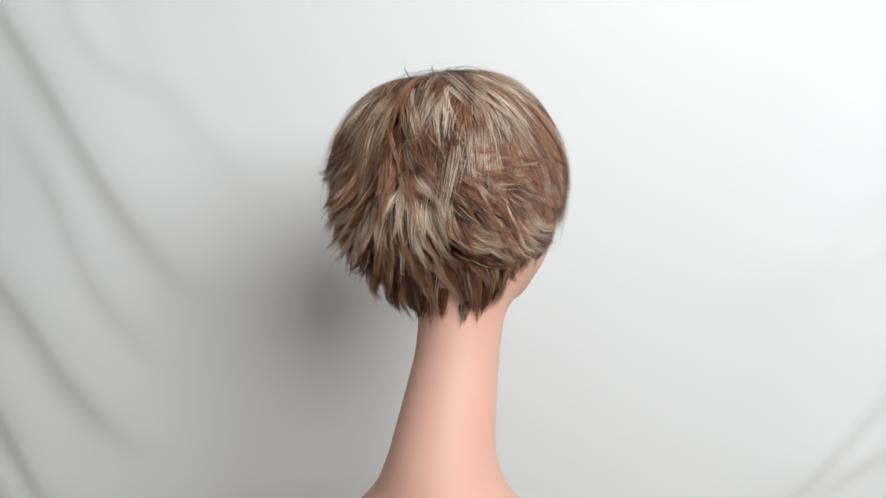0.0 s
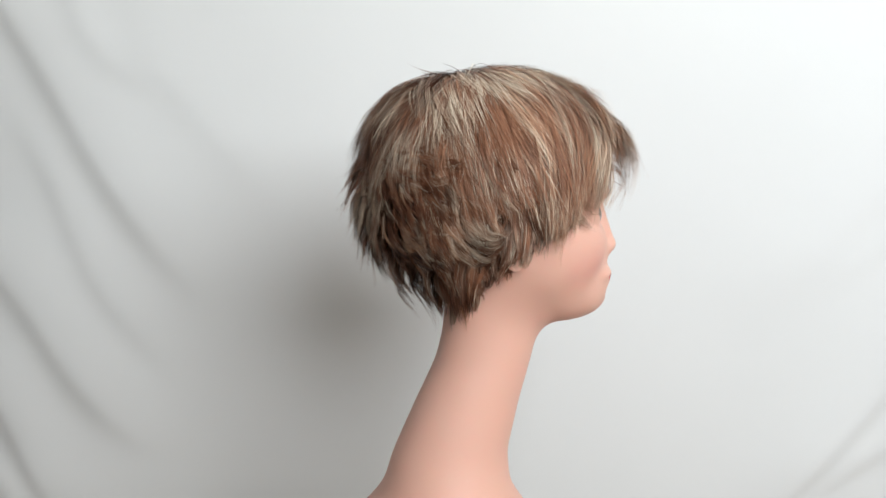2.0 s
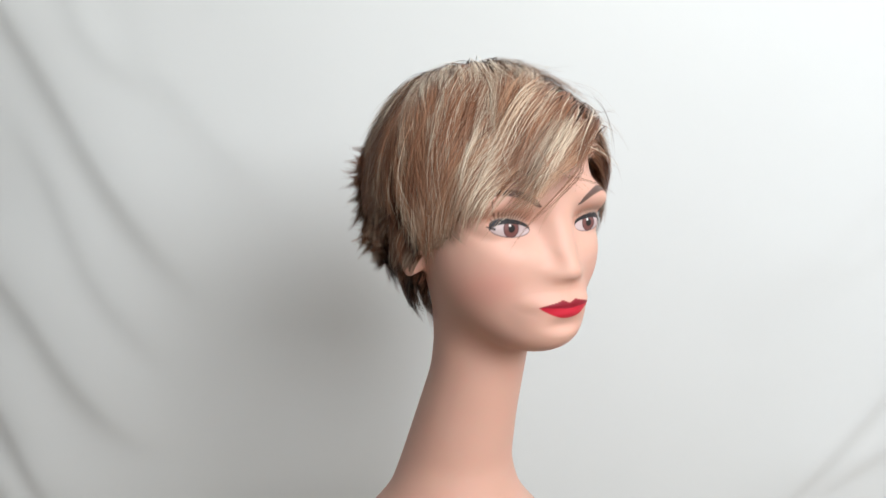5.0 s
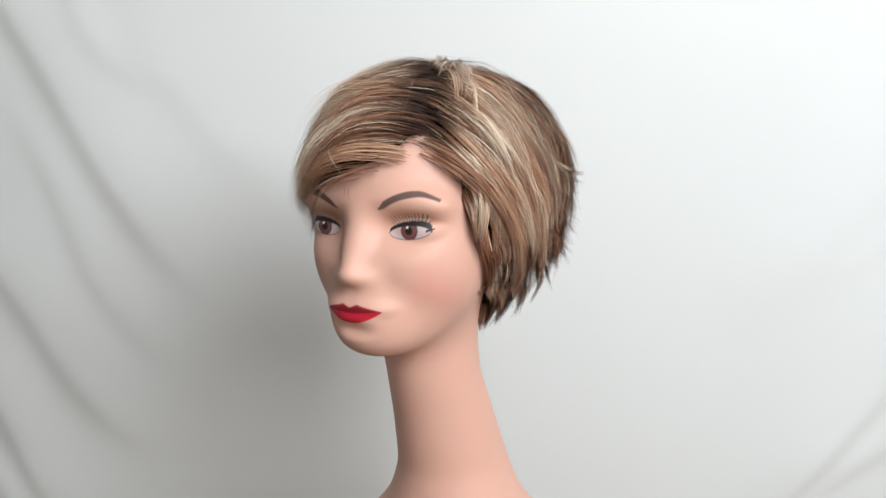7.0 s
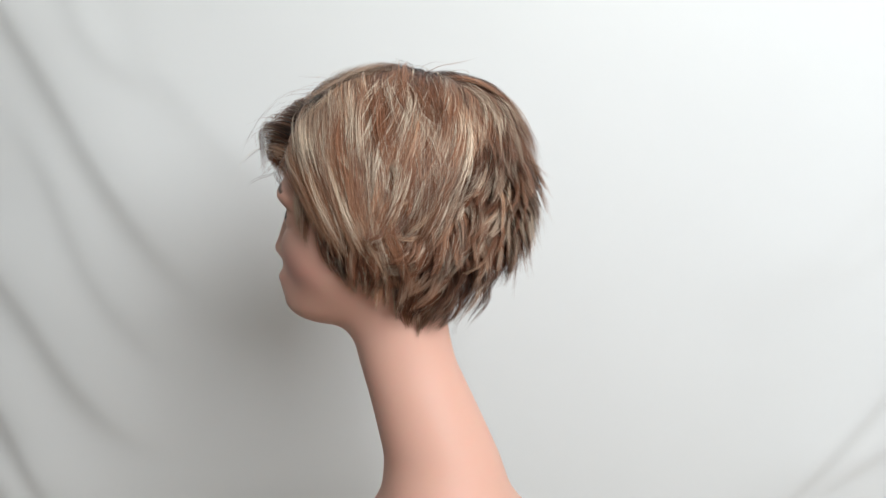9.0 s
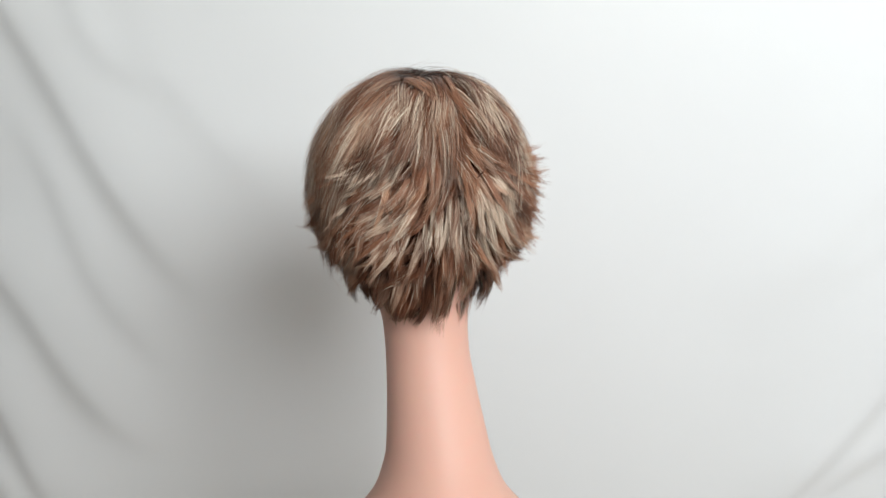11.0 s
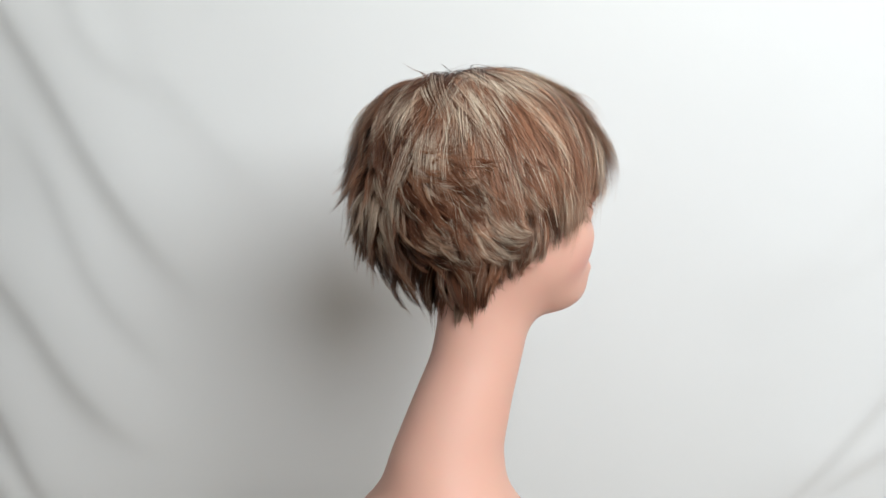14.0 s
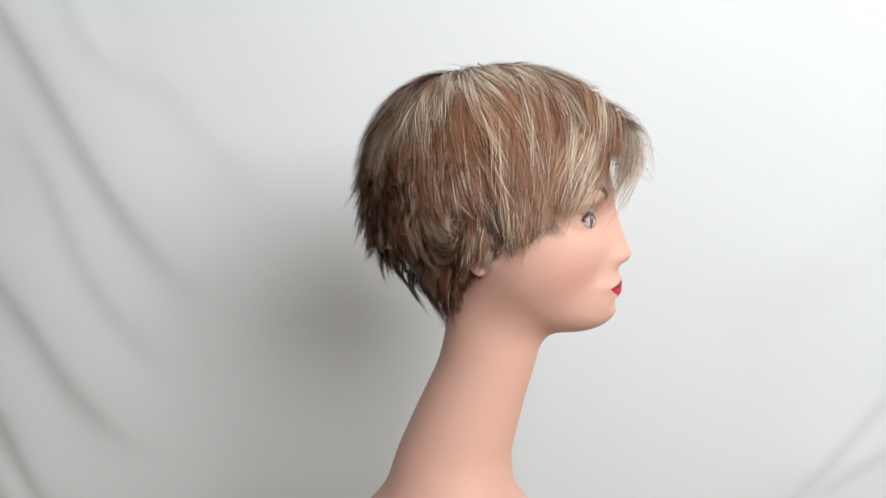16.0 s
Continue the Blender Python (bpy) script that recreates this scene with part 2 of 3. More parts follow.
def skin_paint(x, f, z):
    """The painted face: skin, blush, brows, eyes with liner and lashes, lips."""
    n = len(x)
    ax = np.abs(x)
    col = np.tile(np.array([0.76, 0.435, 0.335]), (n, 1))

    def lay(mask, colour):
        col[:] = col * (1 - mask[:, None]) + np.array(colour) * mask[:, None]

    front = smooth(0.075, 0.09, f)
    lay(0.45 * front * np.exp(-((ax - 0.047) / 0.014) ** 2 - ((z - 1.012) / 0.016) ** 2), (0.75, 0.30, 0.25))
    # lids and shadow
    u = (ax - 0.035) / 0.0141
    upper = 1.0512 + 0.0047 * np.sqrt(np.clip(1 - u ** 2, 0, 1)) * (1 + 0.15 * u) + 0.0008 * u
    lower = 1.0510 - 0.0051 * np.sqrt(np.clip(1 - u ** 2, 0, 1)) + 0.0008 * u
    lay(0.9 * front * np.exp(-((ax - 0.038) / 0.015) ** 4) * smooth(1.054, 1.058, z) * smooth(1.068, 1.060, z), (0.42, 0.15, 0.075))
    lay(0.35 * front * np.exp(-((ax - 0.022) / 0.006) ** 2 - ((z - 1.058) / 0.008) ** 2), (0.45, 0.2, 0.14))
    inside = (np.abs(u) < 1) & (z < upper) & (z > lower) & (f > 0.09)
    lay(inside * 1.0, (0.60, 0.47, 0.46))
    ri = np.hypot(ax - 0.0350, z - 1.0518)
    lay(inside * smooth(0.0064, 0.0058, ri), (0.19, 0.070, 0.062))
    lay(inside * smooth(0.0064, 0.0060, ri) * smooth(0.0052, 0.0058, ri), (0.08, 0.03, 0.03))
    lay(inside * smooth(0.0030, 0.0024, ri), (0.012, 0.01, 0.01))
    # white catchlight dot painted in each eye, shifted to the same side
    lay(inside * smooth(0.0011, 0.0007, np.hypot(x - np.sign(x) * 0.035 + 0.0012, z - 1.0540)), (0.85, 0.85, 0.85))
    # pale lid line, dark liner, wing and fine lower line
    band = front * (np.abs(u) < 1.02)
    lay(0.35 * band * smooth(0.0028, 0.0014, np.abs(z - upper - 0.0030)) * smooth(1.0, 0.7, np.abs(u)), (0.40, 0.27, 0.22))
    wide = 0.0011 + 0.0011 * smooth(-1, 1, u)
    lay(front * (np.abs(u) < 1.03) * smooth(wide + 0.0004, wide - 0.0002, np.abs(z - upper - wide * 0.5)), (0.015, 0.012, 0.014))
    lay(front * (u > 0.8) * (u < 1.14) * smooth(0.0013, 0.0004, np.abs(z - 1.0522 - (u - 0.9) * 0.0050) + 0.0020 * np.clip(u - 0.9, 0, 1)), (0.02, 0.015, 0.015))
    lay(0.7 * front * (np.abs(u) < 1) * smooth(0.0006, 0.0002, np.abs(z - lower)), (0.10, 0.07, 0.08))
    # painted lashes: radiating strokes above the lid
    ang = np.arctan2(ax - 0.035, z - 1.042)
    rad = np.hypot(ax - 0.035, z - 1.042)
    stroke = smooth(0.30, 0.75, np.cos(ang * 2 * np.pi / 0.115))
    hgt = rad - np.hypot(ax - 0.035, upper - 1.042)
    lay(0.85 * front * stroke * (np.abs(u) < 0.98) * (z > 1.05) * (hgt > 0.002) * smooth(0.0078, 0.006, hgt) * smooth(-1.1, -0.6, u), (0.20, 0.085, 0.055))
    lay(0.30 * front * (1 - stroke) * (np.abs(u) < 0.98) * (z > 1.05) * (hgt > 0.002) * smooth(0.0078, 0.006, hgt) * smooth(-0.9, -0.4, u), (0.85, 0.66, 0.55))
    # brows
    b = np.clip((ax - 0.0175) / 0.040, 0, 1)
    mid = np.where(b < 0.66, 1.0662 + 0.0100 * (1 - ((b - 0.66) / 0.66) ** 2), 1.0762 - 0.0052 * (np.maximum(b - 0.66, 0) / 0.34) ** 1.6)
    thick = 0.0021 * smooth(-0.05, 0.12, b) * (1 - 0.72 * smooth(0.45, 1, b)) + 0.0002
    hair = 0.93 + 0.07 * np.sin(ax * 5200 + z * 2600)
    lay(front * (ax > 0.0165) * (ax < 0.0562) * smooth(thick + 0.0007, thick - 0.0005, np.abs(z - mid)) * hair * 0.9, (0.030, 0.019, 0.019))
    # lips
    lx = ax / 0.0222
    line = 0.9978 - 0.0006 * np.cos(lx * 3.1)
    top = line + 0.0056 * np.clip(1 - lx ** 1.6, 0, 1) - 0.0018 * np.exp(-(ax / 0.0035) ** 2) + 0.0005 * np.exp(-((ax - 0.006) / 0.003) ** 2)
    low = line - 0.0074 * np.clip(1 - lx ** 2.0, 0, 1) ** 0.9
    lips = smooth(low - 0.0002, low + 0.0003, z) * smooth(top + 0.0002, top - 0.0003, z) * (lx < 1) * (f > 0.1)
    lay(lips, (0.62, 0.016, 0.040))
    lay(lips * smooth(line - 0.0002, line + 0.0002, z), (0.27, 0.007, 0.02))
    return col


def mannequin():
    nphi, na, nb = 560, 330, 100
    k = np.linspace(-1, 1, nphi, endpoint=False)
    phi = np.pi * (0.38 * k + 0.62 * np.sign(k) * np.abs(k) ** 3.2)          # dense round the face
    v = np.linspace(0, 1, na)
    theta = np.interp(v, [0, 0.08, 0.92, 1], np.radians([0.3, 52, 142, 150]))
    w = np.linspace(0, 1, nb + 1)[1:]
    tilt = np.concatenate([theta - np.pi / 2, np.radians(60) * (1 - w)])
    zo = np.concatenate([np.full(na, HEAD[2]), HEAD[2] - (HEAD[2] - TOP - 0.0005) * w])
    fo = np.concatenate([np.full(na, HEAD[1]), np.interp(zo[na:], NECK_T, NECK_C)])
    o = np.zeros((na + nb, nphi, 3))
    o[..., 1], o[..., 2] = fo[:, None], zo[:, None]
    way = np.stack([np.sin(phi)[None] * np.cos(tilt)[:, None], np.cos(phi)[None] * np.cos(tilt)[:, None], np.repeat(-np.sin(tilt)[:, None], nphi, 1)], -1)
    p = o + way * first_exit(o, way, 0.012, 0.20)[..., None]
    p[..., 2] = np.maximum(p[..., 2], TOP)
    floor_ring = p[-1:].copy()
    floor_ring[..., 0] *= 0.02
    floor_ring[..., 1] *= 0.02
    p = np.concatenate([p, floor_ring])
    flat = p.reshape(-1, 3)
    pts = np.stack([p[..., 0] + MID, -p[..., 1] - FORE, p[..., 2]], -1)
    me = grid_mesh("mannequin_head", pts[:, ::-1], SKIN, wrap=True)
    flat = p[:, ::-1].reshape(-1, 3)
    paint(me, "paint", skin_paint(flat[:, 0], flat[:, 1], flat[:, 2]))
    ob = new("mannequin_head", me)
    return tagged(ob, "glossy skin-toned plastic mannequin head with long neck and painted makeup", "mannequin")


HEAD_OB = mannequin()

# ---------------------------------------------------------------- wig
WIGC = np.array([0.004, 0.037, 1.07])
WHORL = np.array([0.08, -0.30, 0.95])      # the crown, from which the long layers fan out
EDGE_A = [-180, -140, -122, -105, -85, -60, -45, -35, -25, -10, 10, 22, 32, 42, 50, 57, 68, 88, 104, 132, 180]
EDGE_Z = [0.954, 0.954, 0.968, 0.998, 1.020, 1.039, 1.042, 1.050, 1.062, 1.069, 1.086, 1.106, 1.098, 1.072, 1.040, 1.024, 1.007, 0.992, 0.979, 0.961, 0.954]


def hair_edge(d):
    return np.interp(np.degrees(np.arctan2(d[..., 0], d[..., 1])), EDGE_A, EDGE_Z)


def scalp_radius(d):
    """Distance of the scalp from the wig's centre along unit directions d (x left, f forward, z up)."""
    o = np.broadcast_to(WIGC, d.shape)
    return first_exit(o, d, 0.04, 0.16, 26)


def shell_radius(d):
    """Outer volume of the hair along unit directions."""
    x, f, z = d[..., 0], d[..., 1], d[..., 2]
    h = (x / 0.088) ** 2 + (f / 0.109) ** 2
    r = (h ** 1.02 + (np.abs(z) / np.where(z > 0, 0.0985, 0.116)) ** 2.04) ** (-1 / 2.04)
    az = np.arctan2(x, f)
    bump = lambda a, w: np.exp(-((np.angle(np.exp(1j * (az - radians(a))))) / radians(w)) ** 2) * smooth(1.0, 0.6, np.abs(z))
    knob = lambda c, w: np.exp((x * c[0] + f * c[1] + z * c[2] - 1) / w)
    r = r + 0.009 * bump(132, 28) - 0.001 * bump(55, 24) - 0.002 * bump(95, 15) + 0.004 * bump(28, 16) + 0.013 * bump(2, 28) - 0.008 * bump(-48, 20) + 0.003 * bump(180, 26)
    return r + 0.005 * knob((0.0, -0.6, 0.8), 0.10) - 0.005 * knob((-0.1, 0.62, 0.78), 0.07) - 0.004 * knob((0.7, -0.2, 0.68), 0.07) - 0.003 * knob((-0.72, -0.2, 0.66), 0.07)


def unit(a):
    return a / np.linalg.norm(a, axis=-1, keepdims=True)


def ripple(rng, scale, k=7):
    """A smooth field of about -1 to 1 over directions."""
    w, ph = rng.normal(0, scale, (k, 3)), rng.uniform(0, 6.28, k)
    return lambda d: np.sin(d @ w.T + ph).sum(-1) / k ** 0.5


def parting(d):
    """Below zero on the fringe's side of the parting."""
    return d[..., 0] - 0.36 * smooth(-0.15, 0.8, d[..., 1])


def comb(rng, roots, length, lift, flick, stray, start, end, steps=9):
    """Paths of locks from unit directions roots, combed from the way start towards the way end. Returns n x steps x 3."""
    n = len(roots)
    p = roots.copy()
    sway, curl = ripple(rng, 5.0), ripple(rng, 6.0)
    turn = stray * (1.4 * sway(roots) + rng.normal(0, 0.35, n))
    bend = stray * 1.4 * (1.3 * curl(roots) + rng.normal(0, 0.4, n))
    v0, v1 = start(roots), end(roots)
    path = np.zeros((n, steps, 3))
    for s in range(steps):
        t = s / (steps - 1)
        sc, sh = scalp_radius(p), shell_radius(p)
        r = sc + 0.002 + np.maximum(sh - sc, 0.003) * lift * (0.12 + 0.88 * math.sin(min(1, 2.0 * t) * math.pi / 2)) + flick * t ** 3
        path[:, s] = WIGC + p * r[:, None]
        v = unit(v0) * (1 - t) + unit(v1) * t
        v = unit(v - p * (v * p).sum(-1, keepdims=True))
        b = np.cross(p, v)
        a = turn + bend * t
        v = v * np.cos(a)[:, None] + b * np.sin(a)[:, None]
        p = unit(p + v * (length / (steps - 1) / 0.1)[:, None])
    return path


def trim_paths(rng, path, jitter=0.008, drop=0.0):
    """Cut locks where they would hang past the wig's edge, and spread their points evenly again."""
    n, s, _ = path.shape
    d = path - WIGC
    low = hair_edge(d) - drop + rng.normal(0, jitter, n)[:, None]
    over = path[..., 2] - low
    ok = over > 0
    k = np.maximum(np.argmin(ok, 1), 1)
    rows = np.arange(n)
    a, b = over[rows, k - 1], over[rows, k]
    first = np.where(ok.all(1), s - 1, k - 1 + np.clip(a / np.maximum(a - b, 1e-6), 0, 1)).astype(float)
    first = np.maximum(first, 0.5)
    t = np.linspace(0, 1, s)[None] * first[:, None]
    i = np.minimum(t.astype(int), s - 2)
    w = (t - i)[..., None]
    rows = np.arange(n)[:, None]
    return path[rows, i] * (1 - w) + path[rows, i + 1] * w, ok[:, 0] & (first > 1.5)


def strands_mesh(name, rng, paths, width, tint, dark, pale):
    """Flat tapered fibres along paths (n x s x 3), each with its own twist, and a dyed colour with a painted sheen
    along each.
    """
    n, s, _ = paths.shape
    tan = unit(np.gradient(paths, axis=1) + 1e-9)
    side = unit(np.cross(tan, unit(paths - WIGC)) + 1e-9)
    nor = np.cross(side, tan)
    roll = rng.normal(0, 0.24, n)[:, None, None]
    side = side * np.cos(roll) + nor * np.sin(roll)
    t = np.linspace(0, 1, s)
    w = (width[:, None] * np.clip(1.08 - t ** 1.8, 0.08, 1)[None])[..., None]
    v = np.stack([paths - side * w, paths + side * w], 2)
    v = np.stack([v[..., 0] + MID, -v[..., 1] - FORE, v[..., 2]], -1)
    base = (np.arange(n) * s * 2)[:, None] + (np.arange(s - 1) * 2)[None]
    quads = np.stack([base, base + 1, base + 3, base + 2], -1).reshape(-1, 4)
    me = bpy.data.meshes.new(name)
    fill(me, v.reshape(-1, 3), quads)
    me.materials.append(HAIR)
    me.shade_smooth()
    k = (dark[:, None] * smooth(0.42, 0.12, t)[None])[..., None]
    # pale mid-length band: blond highlights together with a sheen painted into the colour
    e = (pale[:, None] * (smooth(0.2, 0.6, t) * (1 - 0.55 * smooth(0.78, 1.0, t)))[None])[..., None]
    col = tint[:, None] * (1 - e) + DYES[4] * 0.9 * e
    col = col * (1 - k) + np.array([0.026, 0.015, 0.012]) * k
    paint(me, "dye_sheen", np.repeat(col.reshape(-1, 3), 2, 0))
    at = me.attributes.new("across", "FLOAT_VECTOR", "POINT")
    cross = np.repeat(np.stack([side[..., 0], -side[..., 1], side[..., 2]], -1).reshape(-1, 3), 2, 0)
    at.data.foreach_set("vector", np.ascontiguousarray(cross, np.float32).ravel())
    return me


DYES = np.array([[0.050, 0.019, 0.011], [0.20, 0.080, 0.044], [0.41, 0.202, 0.118], [0.76, 0.52, 0.345], [1.0, 0.86, 0.665]])


def lock_tints(rng, roots, shade):
    """Brown to ash-blond hair colour, changing in broad bands and from lock to lock."""
    band, n = ripple(rng, 10.0), len(roots)
    u = np.clip(shade + 0.09 * band(roots) + rng.normal(0, 0.045, n), 0, 0.999) * (len(DYES) - 1)
    i = u.astype(int)
    return DYES[i] * (1 - (u - i))[:, None] + DYES[np.minimum(i + 1, len(DYES) - 1)] * (u - i)[:, None]


def thicken(rng, guides, per, spread, pinch, short, flat):
    """More paths round each guide path, drawn together at the tips. flat: share of the spread that stays across the head."""
    n, steps, _ = guides.shape
    off = rng.normal(0, 1, (n, per, 3)) * spread
    out = unit(guides[:, 0] - WIGC)[:, None]
    off = off - flat * out * (off * out).sum(-1, keepdims=True)
    t = np.linspace(0, 1, steps)
    p = guides[:, None] + off[:, :, None] * (1 - pinch * t ** 1.4)[None, None, :, None]
    p = p + (rng.normal(0, spread * 0.6, (n, per, 3))[:, :, None]) * (t ** 2 * (1 - 0.3 * pinch))[None, None, :, None] * 0.7
    p = p.reshape(n * per, steps, 3)
    cut = rng.uniform(short, 1.0, (n * per, 1))
    tt = np.linspace(0, 1, steps)[None] * cut * (steps - 1)
    i = np.minimum(tt.astype(int), steps - 2)
    w = (tt - i)[..., None]
    rows = np.arange(n * per)[:, None]
    return p[rows, i] * (1 - w) + p[rows, i + 1] * w


def roots_on(rng, n, accept):
    out = np.zeros((0, 3))
    while len(out) < n:
        d = unit(rng.normal(0, 1, (n * 2, 3)))
        low = hair_edge(d * 0.1)
        r = scalp_radius(d)
        z = WIGC[2] + d[:, 2] * r
        ok = (z > low + 0.006) & accept(d) & (np.linalg.norm(d - WHORL, axis=-1) > 0.13)
        out = np.concatenate([out, d[ok]])
    return out[:n]


def wig():
    rng = np.random.default_rng(7)
    root = tagged(new("wig"), "short layered brown wig with blond highlights on mannequin head", "wig")
    # net cap under the hair
    th, ph = np.linspace(0.02, 2.35, 70), np.linspace(-np.pi, np.pi, 120, endpoint=False)
    a, b = np.meshgrid(th, ph, indexing="ij")
    d = np.stack([np.sin(a) * np.sin(b), np.sin(a) * np.cos(b), np.cos(a)], -1)
    rim = lambda q: hair_edge(q) + 0.028 - 0.006 * np.exp(-((np.degrees(np.arctan2(q[..., 0], q[..., 1])) - 20) / 13) ** 2)
    low = rim(d)
    r = scalp_radius(d) + 0.0022
    for _ in range(75):
        p = WIGC + d * r[..., None]
        under = p[..., 2] < low
        a = np.where(under, a - 0.02, a)
        d = np.stack([np.sin(a) * np.sin(b), np.sin(a) * np.cos(b), np.cos(a)], -1)
        low = rim(d)
    p = WIGC + d * (scalp_radius(d) + 0.0022)[..., None]
    cap = new("cap", grid_mesh("cap", np.stack([p[..., 0] + MID, -p[..., 1] - FORE, p[..., 2]], -1)[:, ::-1], CAPM, wrap=True))
    cap.parent = root
    tagged(cap, "dark net cap under the hair")

    def section(name, n, mid, per, wide, accept, start, end, length, lift, flick, stray, shade, ends, label, jitter=0.008, drop=0.0, pinch=0.78):
        g = roots_on(rng, n, accept)
        paths = comb(rng, g, rng.uniform(*length, n), rng.uniform(*lift, n), rng.uniform(*flick, n), stray, start, end)
        paths, keep = trim_paths(rng, paths, jitter, drop)
        paths, g = paths[keep], g[keep]
        own = rng.normal(0, 0.085, len(g))
        if mid > 1:
            own = np.repeat(own, mid)
            paths, g = thicken(rng, paths, mid, wide, pinch, 0.72 if pinch > 0.6 else 0.84, 0.7), np.repeat(g, mid, 0)
        m = len(g)
        here = unit(paths[:, 0] - WIGC)
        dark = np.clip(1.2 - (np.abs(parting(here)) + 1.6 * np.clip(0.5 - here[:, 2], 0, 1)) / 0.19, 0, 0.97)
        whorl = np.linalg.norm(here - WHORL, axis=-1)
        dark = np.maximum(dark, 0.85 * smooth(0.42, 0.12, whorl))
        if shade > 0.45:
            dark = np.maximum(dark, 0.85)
        tint = lock_tints(rng, 0.5 * g + 0.5 * here, shade + own)
        q = ripple(rng, 13.0)(0.5 * g + 0.5 * here) + 2.6 * own + rng.normal(0, 0.32, m)
        pale = 0.92 * ends * smooth(-0.15, 1.0, q)
        p = thicken(rng, paths, per, 0.0010 if pinch > 0.7 else 0.0021, 0.4 if pinch > 0.7 else 0.25, 0.7, 0.35)
        tint = np.repeat(tint, per, 0) * np.exp(rng.normal(0, 0.13, (len(p), 1)))
        streak = rng.random(len(p)) < 0.03
        tint[streak] = DYES[4] * rng.uniform(0.65, 0.95, (streak.sum(), 1))
        tint, dark = np.clip(tint, 0, 0.9), np.repeat(dark, per)
        pale = np.clip(np.repeat(pale, per) * rng.uniform(0.4, 1.3, len(p)), 0, 0.95)
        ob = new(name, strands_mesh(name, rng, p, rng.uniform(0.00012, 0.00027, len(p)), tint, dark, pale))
        ob.parent = root
        tagged(ob, label, kind="stuff")

    def way(x, f, z, xs=0.0, ff=0.0):
        """A constant combing way, with a share that spreads with x or f of the root."""
        return lambda d: np.stack([x + xs * d[:, 0], f + ff * d[:, 1], z + 0 * d[:, 0]], -1)

    def fan(x, f, z, share=1.0):
        """Away from the whorl at the crown, with a constant way added."""
        return lambda d: share * unit(d - WHORL + 1e-6) + np.array([x, f, z])

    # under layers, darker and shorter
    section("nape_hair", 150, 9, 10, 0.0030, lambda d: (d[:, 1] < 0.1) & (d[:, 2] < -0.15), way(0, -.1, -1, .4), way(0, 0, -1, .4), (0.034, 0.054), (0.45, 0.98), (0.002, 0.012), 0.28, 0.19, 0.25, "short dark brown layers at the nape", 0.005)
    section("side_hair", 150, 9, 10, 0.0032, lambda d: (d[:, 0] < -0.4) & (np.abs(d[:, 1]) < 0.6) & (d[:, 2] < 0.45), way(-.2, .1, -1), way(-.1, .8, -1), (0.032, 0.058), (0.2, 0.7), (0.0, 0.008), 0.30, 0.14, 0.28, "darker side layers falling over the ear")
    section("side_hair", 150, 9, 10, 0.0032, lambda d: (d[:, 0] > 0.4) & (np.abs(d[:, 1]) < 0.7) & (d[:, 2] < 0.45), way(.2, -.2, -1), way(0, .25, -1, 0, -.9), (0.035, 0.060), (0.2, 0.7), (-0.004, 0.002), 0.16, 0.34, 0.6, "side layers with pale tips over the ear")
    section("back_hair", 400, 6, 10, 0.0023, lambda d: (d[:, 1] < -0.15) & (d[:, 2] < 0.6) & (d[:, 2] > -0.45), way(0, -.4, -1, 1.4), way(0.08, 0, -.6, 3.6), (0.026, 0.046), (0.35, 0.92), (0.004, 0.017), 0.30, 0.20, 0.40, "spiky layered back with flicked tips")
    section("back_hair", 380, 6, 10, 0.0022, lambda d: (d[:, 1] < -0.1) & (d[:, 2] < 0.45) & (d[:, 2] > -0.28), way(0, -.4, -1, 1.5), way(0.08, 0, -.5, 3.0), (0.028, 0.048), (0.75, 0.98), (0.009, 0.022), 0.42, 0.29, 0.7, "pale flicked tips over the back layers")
    # long top layers
    section("crown_hair", 120, 11, 10, 0.0050, lambda d: (d[:, 2] > 0.5) & (d[:, 1] < -0.2) & (d[:, 1] > -0.75), fan(0, -.5, -.1), way(0.1, -.2, -1, 1.2), (0.052, 0.085), (0.84, 1.05), (0.0, 0.004), 0.20, 0.25, 0.75, "long crown layer with dark roots", pinch=0.6)
    section("top_hair", 130, 11, 10, 0.0055, lambda d: (parting(d) < 0) & (d[:, 2] > 0.45) & (d[:, 1] < 0.35) & (d[:, 1] > -0.5), fan(-.5, -.05, -.2), way(-.15, .55, -1), (0.058, 0.092), (0.80, 1.02), (0.0, 0.005), 0.13, 0.38, 1.0, "long top layer swept forward with blond streaks", pinch=0.5)
    section("top_hair", 130, 11, 10, 0.0055, lambda d: (parting(d) > 0) & (d[:, 2] > 0.3) & (d[:, 1] > -0.2), way(1, -.12, -.4), way(.2, -.40, -1), (0.085, 0.125), (0.78, 1.01), (0.0, 0.003), 0.10, 0.42, 1.0, "long layer combed from the parting, blond streaks", pinch=0.5)
    section("top_hair", 130, 11, 10, 0.0055, lambda d: (d[:, 0] > 0.0) & (d[:, 2] > 0.35) & (d[:, 1] < -0.12) & (d[:, 1] > -0.6), fan(.5, -.5, -.2), way(.1, .50, -1), (0.068, 0.100), (0.80, 1.02), (0.0, 0.004), 0.13, 0.36, 1.0, "long rear layer curving forward with pale tips", pinch=0.5)
    section("fringe", 150, 11, 10, 0.0055, lambda d: (parting(d) < 0.02) & (d[:, 1] > 0.1) & (d[:, 2] > 0.3) & ((parting(d) > -0.24) | (d[:, 2] > 0.80) | (d[:, 0] < -0.22)), way(-1.2, .5, -.15), way(-.5, .25, -1.2), (0.085, 0.120), (0.6, 1.04), (0.0, 0.006), 0.10, 0.42, 1.0, "long swept fringe with blond highlights", 0.010, 0.004, pinch=0.65)
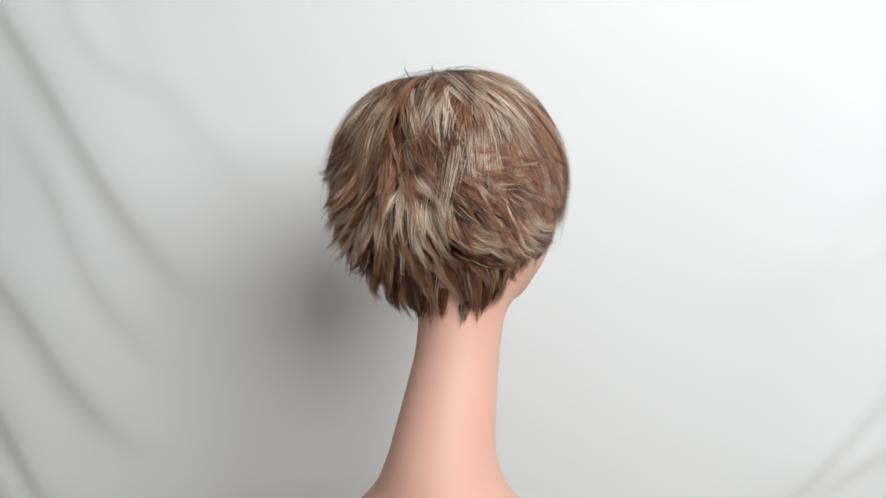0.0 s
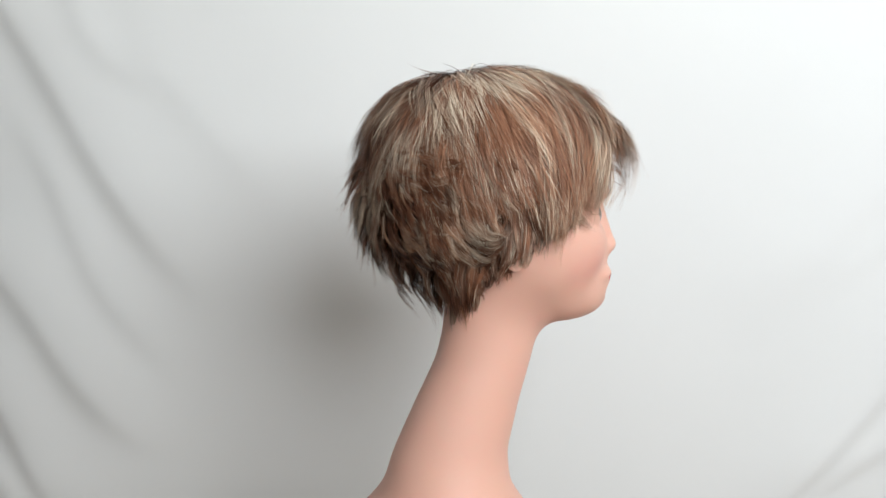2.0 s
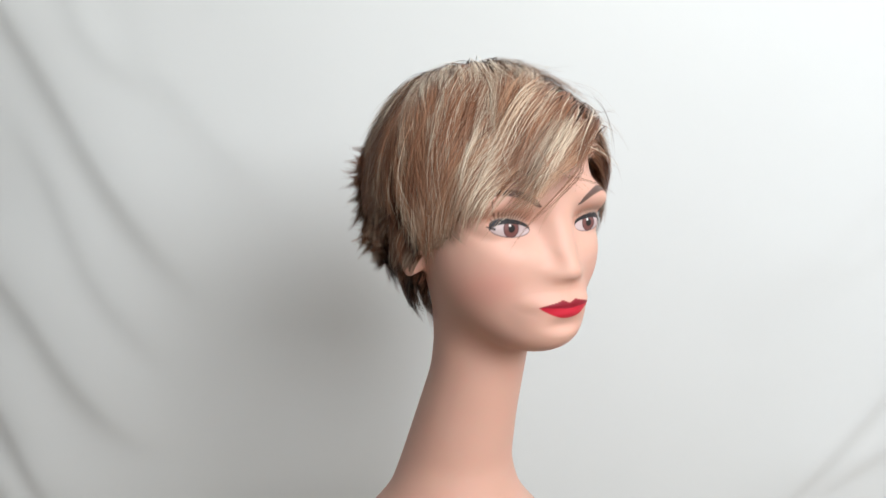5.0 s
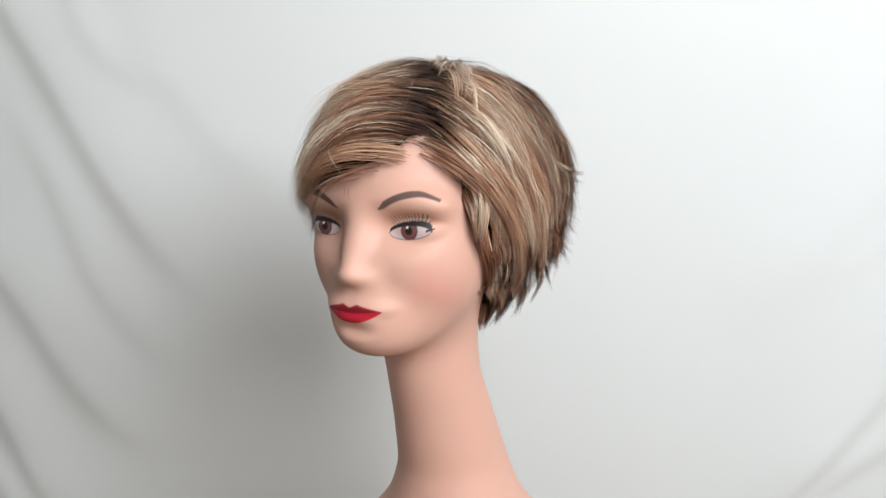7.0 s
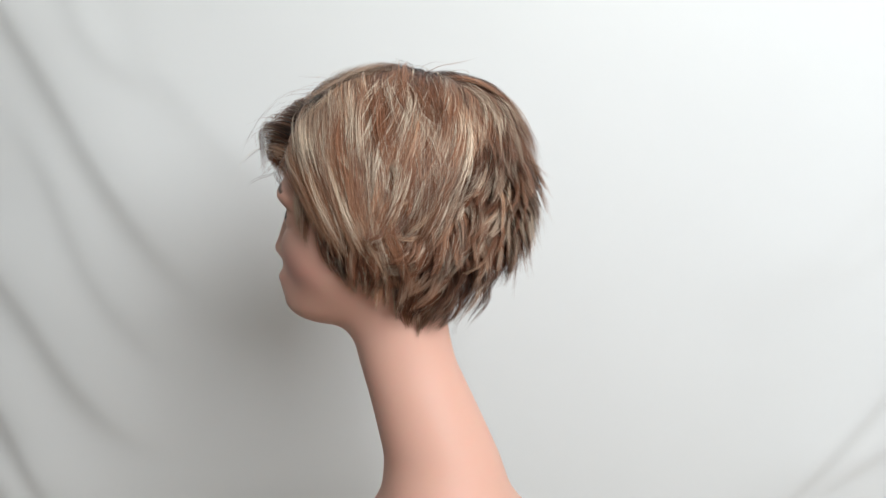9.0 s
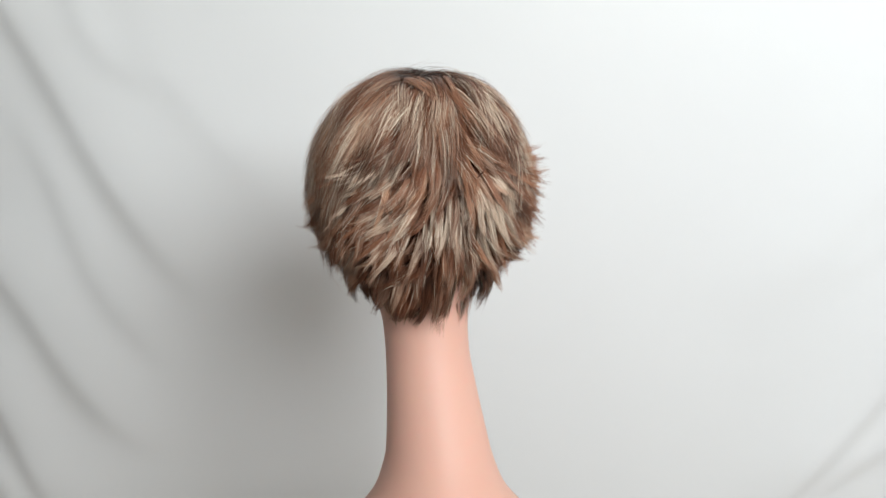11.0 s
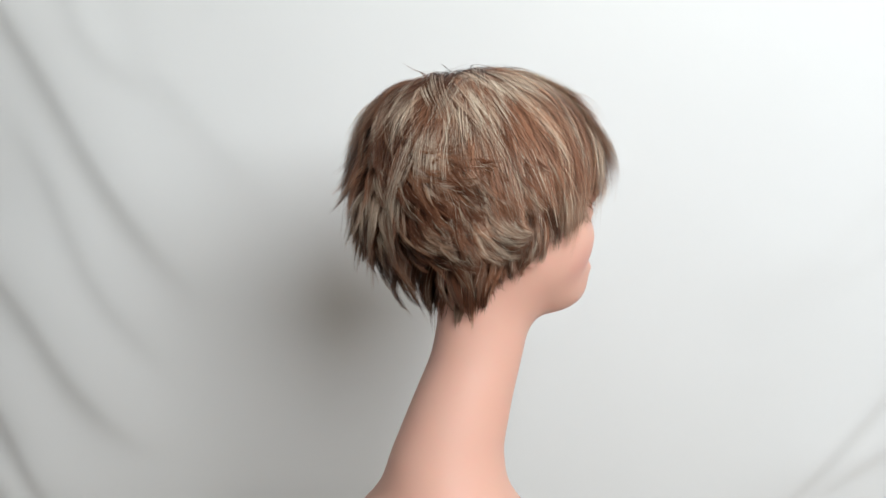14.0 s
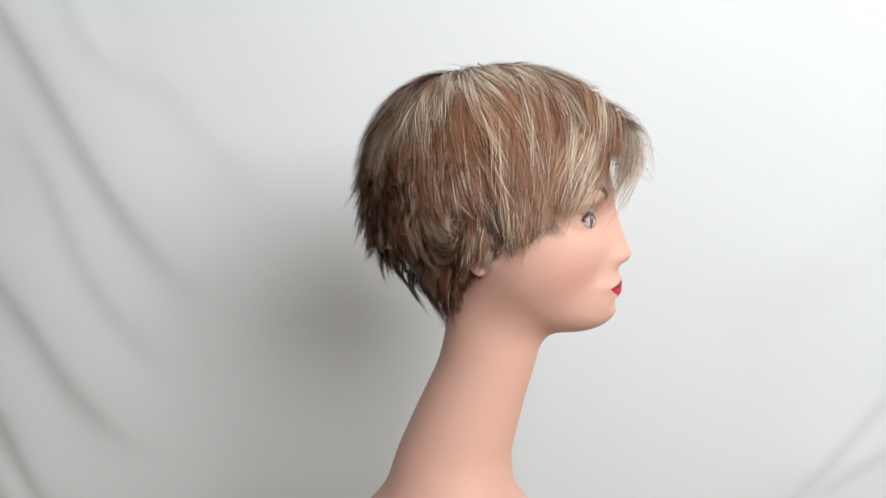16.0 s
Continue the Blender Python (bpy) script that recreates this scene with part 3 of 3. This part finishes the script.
    # pale locks that stand out from the layers
    pale_lock = "pale blond lock curving over the layers"
    section("highlight_lock", 30, 5, 9, 0.0017, lambda d: (d[:, 0] < 0.0) & (d[:, 2] > 0.55) & (np.abs(d[:, 1] + 0.1) < 0.45), fan(-.4, -.45, -.1), way(-.1, 1.2, -.7), (0.066, 0.100), (0.98, 1.05), (0.0, 0.005), 0.12, 0.62, 1.0, pale_lock, pinch=0.72)
    section("highlight_lock", 30, 5, 9, 0.0017, lambda d: (d[:, 0] > 0.1) & (d[:, 2] > 0.45) & (np.abs(d[:, 1] + 0.25) < 0.4), fan(.4, -.35, -.2), way(.1, .9, -.9), (0.080, 0.118), (0.98, 1.05), (0.0, 0.004), 0.12, 0.62, 1.0, pale_lock, pinch=0.72)
    section("highlight_lock", 16, 5, 9, 0.0015, lambda d: (parting(d) > 0.02) & (d[:, 2] > 0.4) & (d[:, 1] > 0.15), way(1, .1, -.4), way(.2, -1.0, -.6), (0.070, 0.110), (0.95, 1.04), (0.0, 0.005), 0.14, 0.60, 1.0, pale_lock, pinch=0.72)
    section("highlight_lock", 12, 6, 9, 0.0018, lambda d: (np.abs(d[:, 0]) < 0.28) & (d[:, 2] > 0.75) & (d[:, 1] < -0.3), way(0, -1, 0), way(-.45, -.1, -1), (0.070, 0.095), (1.0, 1.06), (0.0, 0.006), 0.22, 0.50, 1.0, pale_lock, pinch=0.72)
    section("highlight_lock", 34, 3, 9, 0.0012, lambda d: (np.abs(d[:, 0]) > 0.15) & (d[:, 1] < 0) & (np.abs(d[:, 2] - 0.1) < 0.4), way(0, -.3, -.8, 1.6), way(0.05, 0, -.2, 3.0), (0.034, 0.056), (0.88, 1.0), (0.004, 0.014), 0.40, 0.52, 0.9, pale_lock, pinch=0.8)
    section("loose_fringe", 60, 1, 4, 0.0010, lambda d: (parting(d) < 0.0) & (parting(d) > -0.35) & (d[:, 1] > 0.5), way(-1.1, .5, -.4), way(-.8, .1, -1.0), (0.05, 0.10), (0.5, 0.8), (0.0, 0.002), 0.2, 0.36, 0.2, "fine loose wisps over the forehead", 0.010, 0.014)
    section("loose_hair", 130, 1, 2, 0.0010, lambda d: d[:, 2] > 0.1, way(0, 0, -.6, 1, 1), way(0, 0, -1, 1, 1), (0.03, 0.08), (1.0, 1.2), (0.0, 0.014), 0.5, 0.25, 0.2, "single stray hairs")
    return root


WIG_OB = wig()


# ---------------------------------------------------------------- what moves
def motions():
    rows = [(t, pose(0, 0, 0, 0, 0, a)) for t, a in TURN]
    walk(HEAD_OB, rows)
    walk(WIG_OB, rows)


motions()
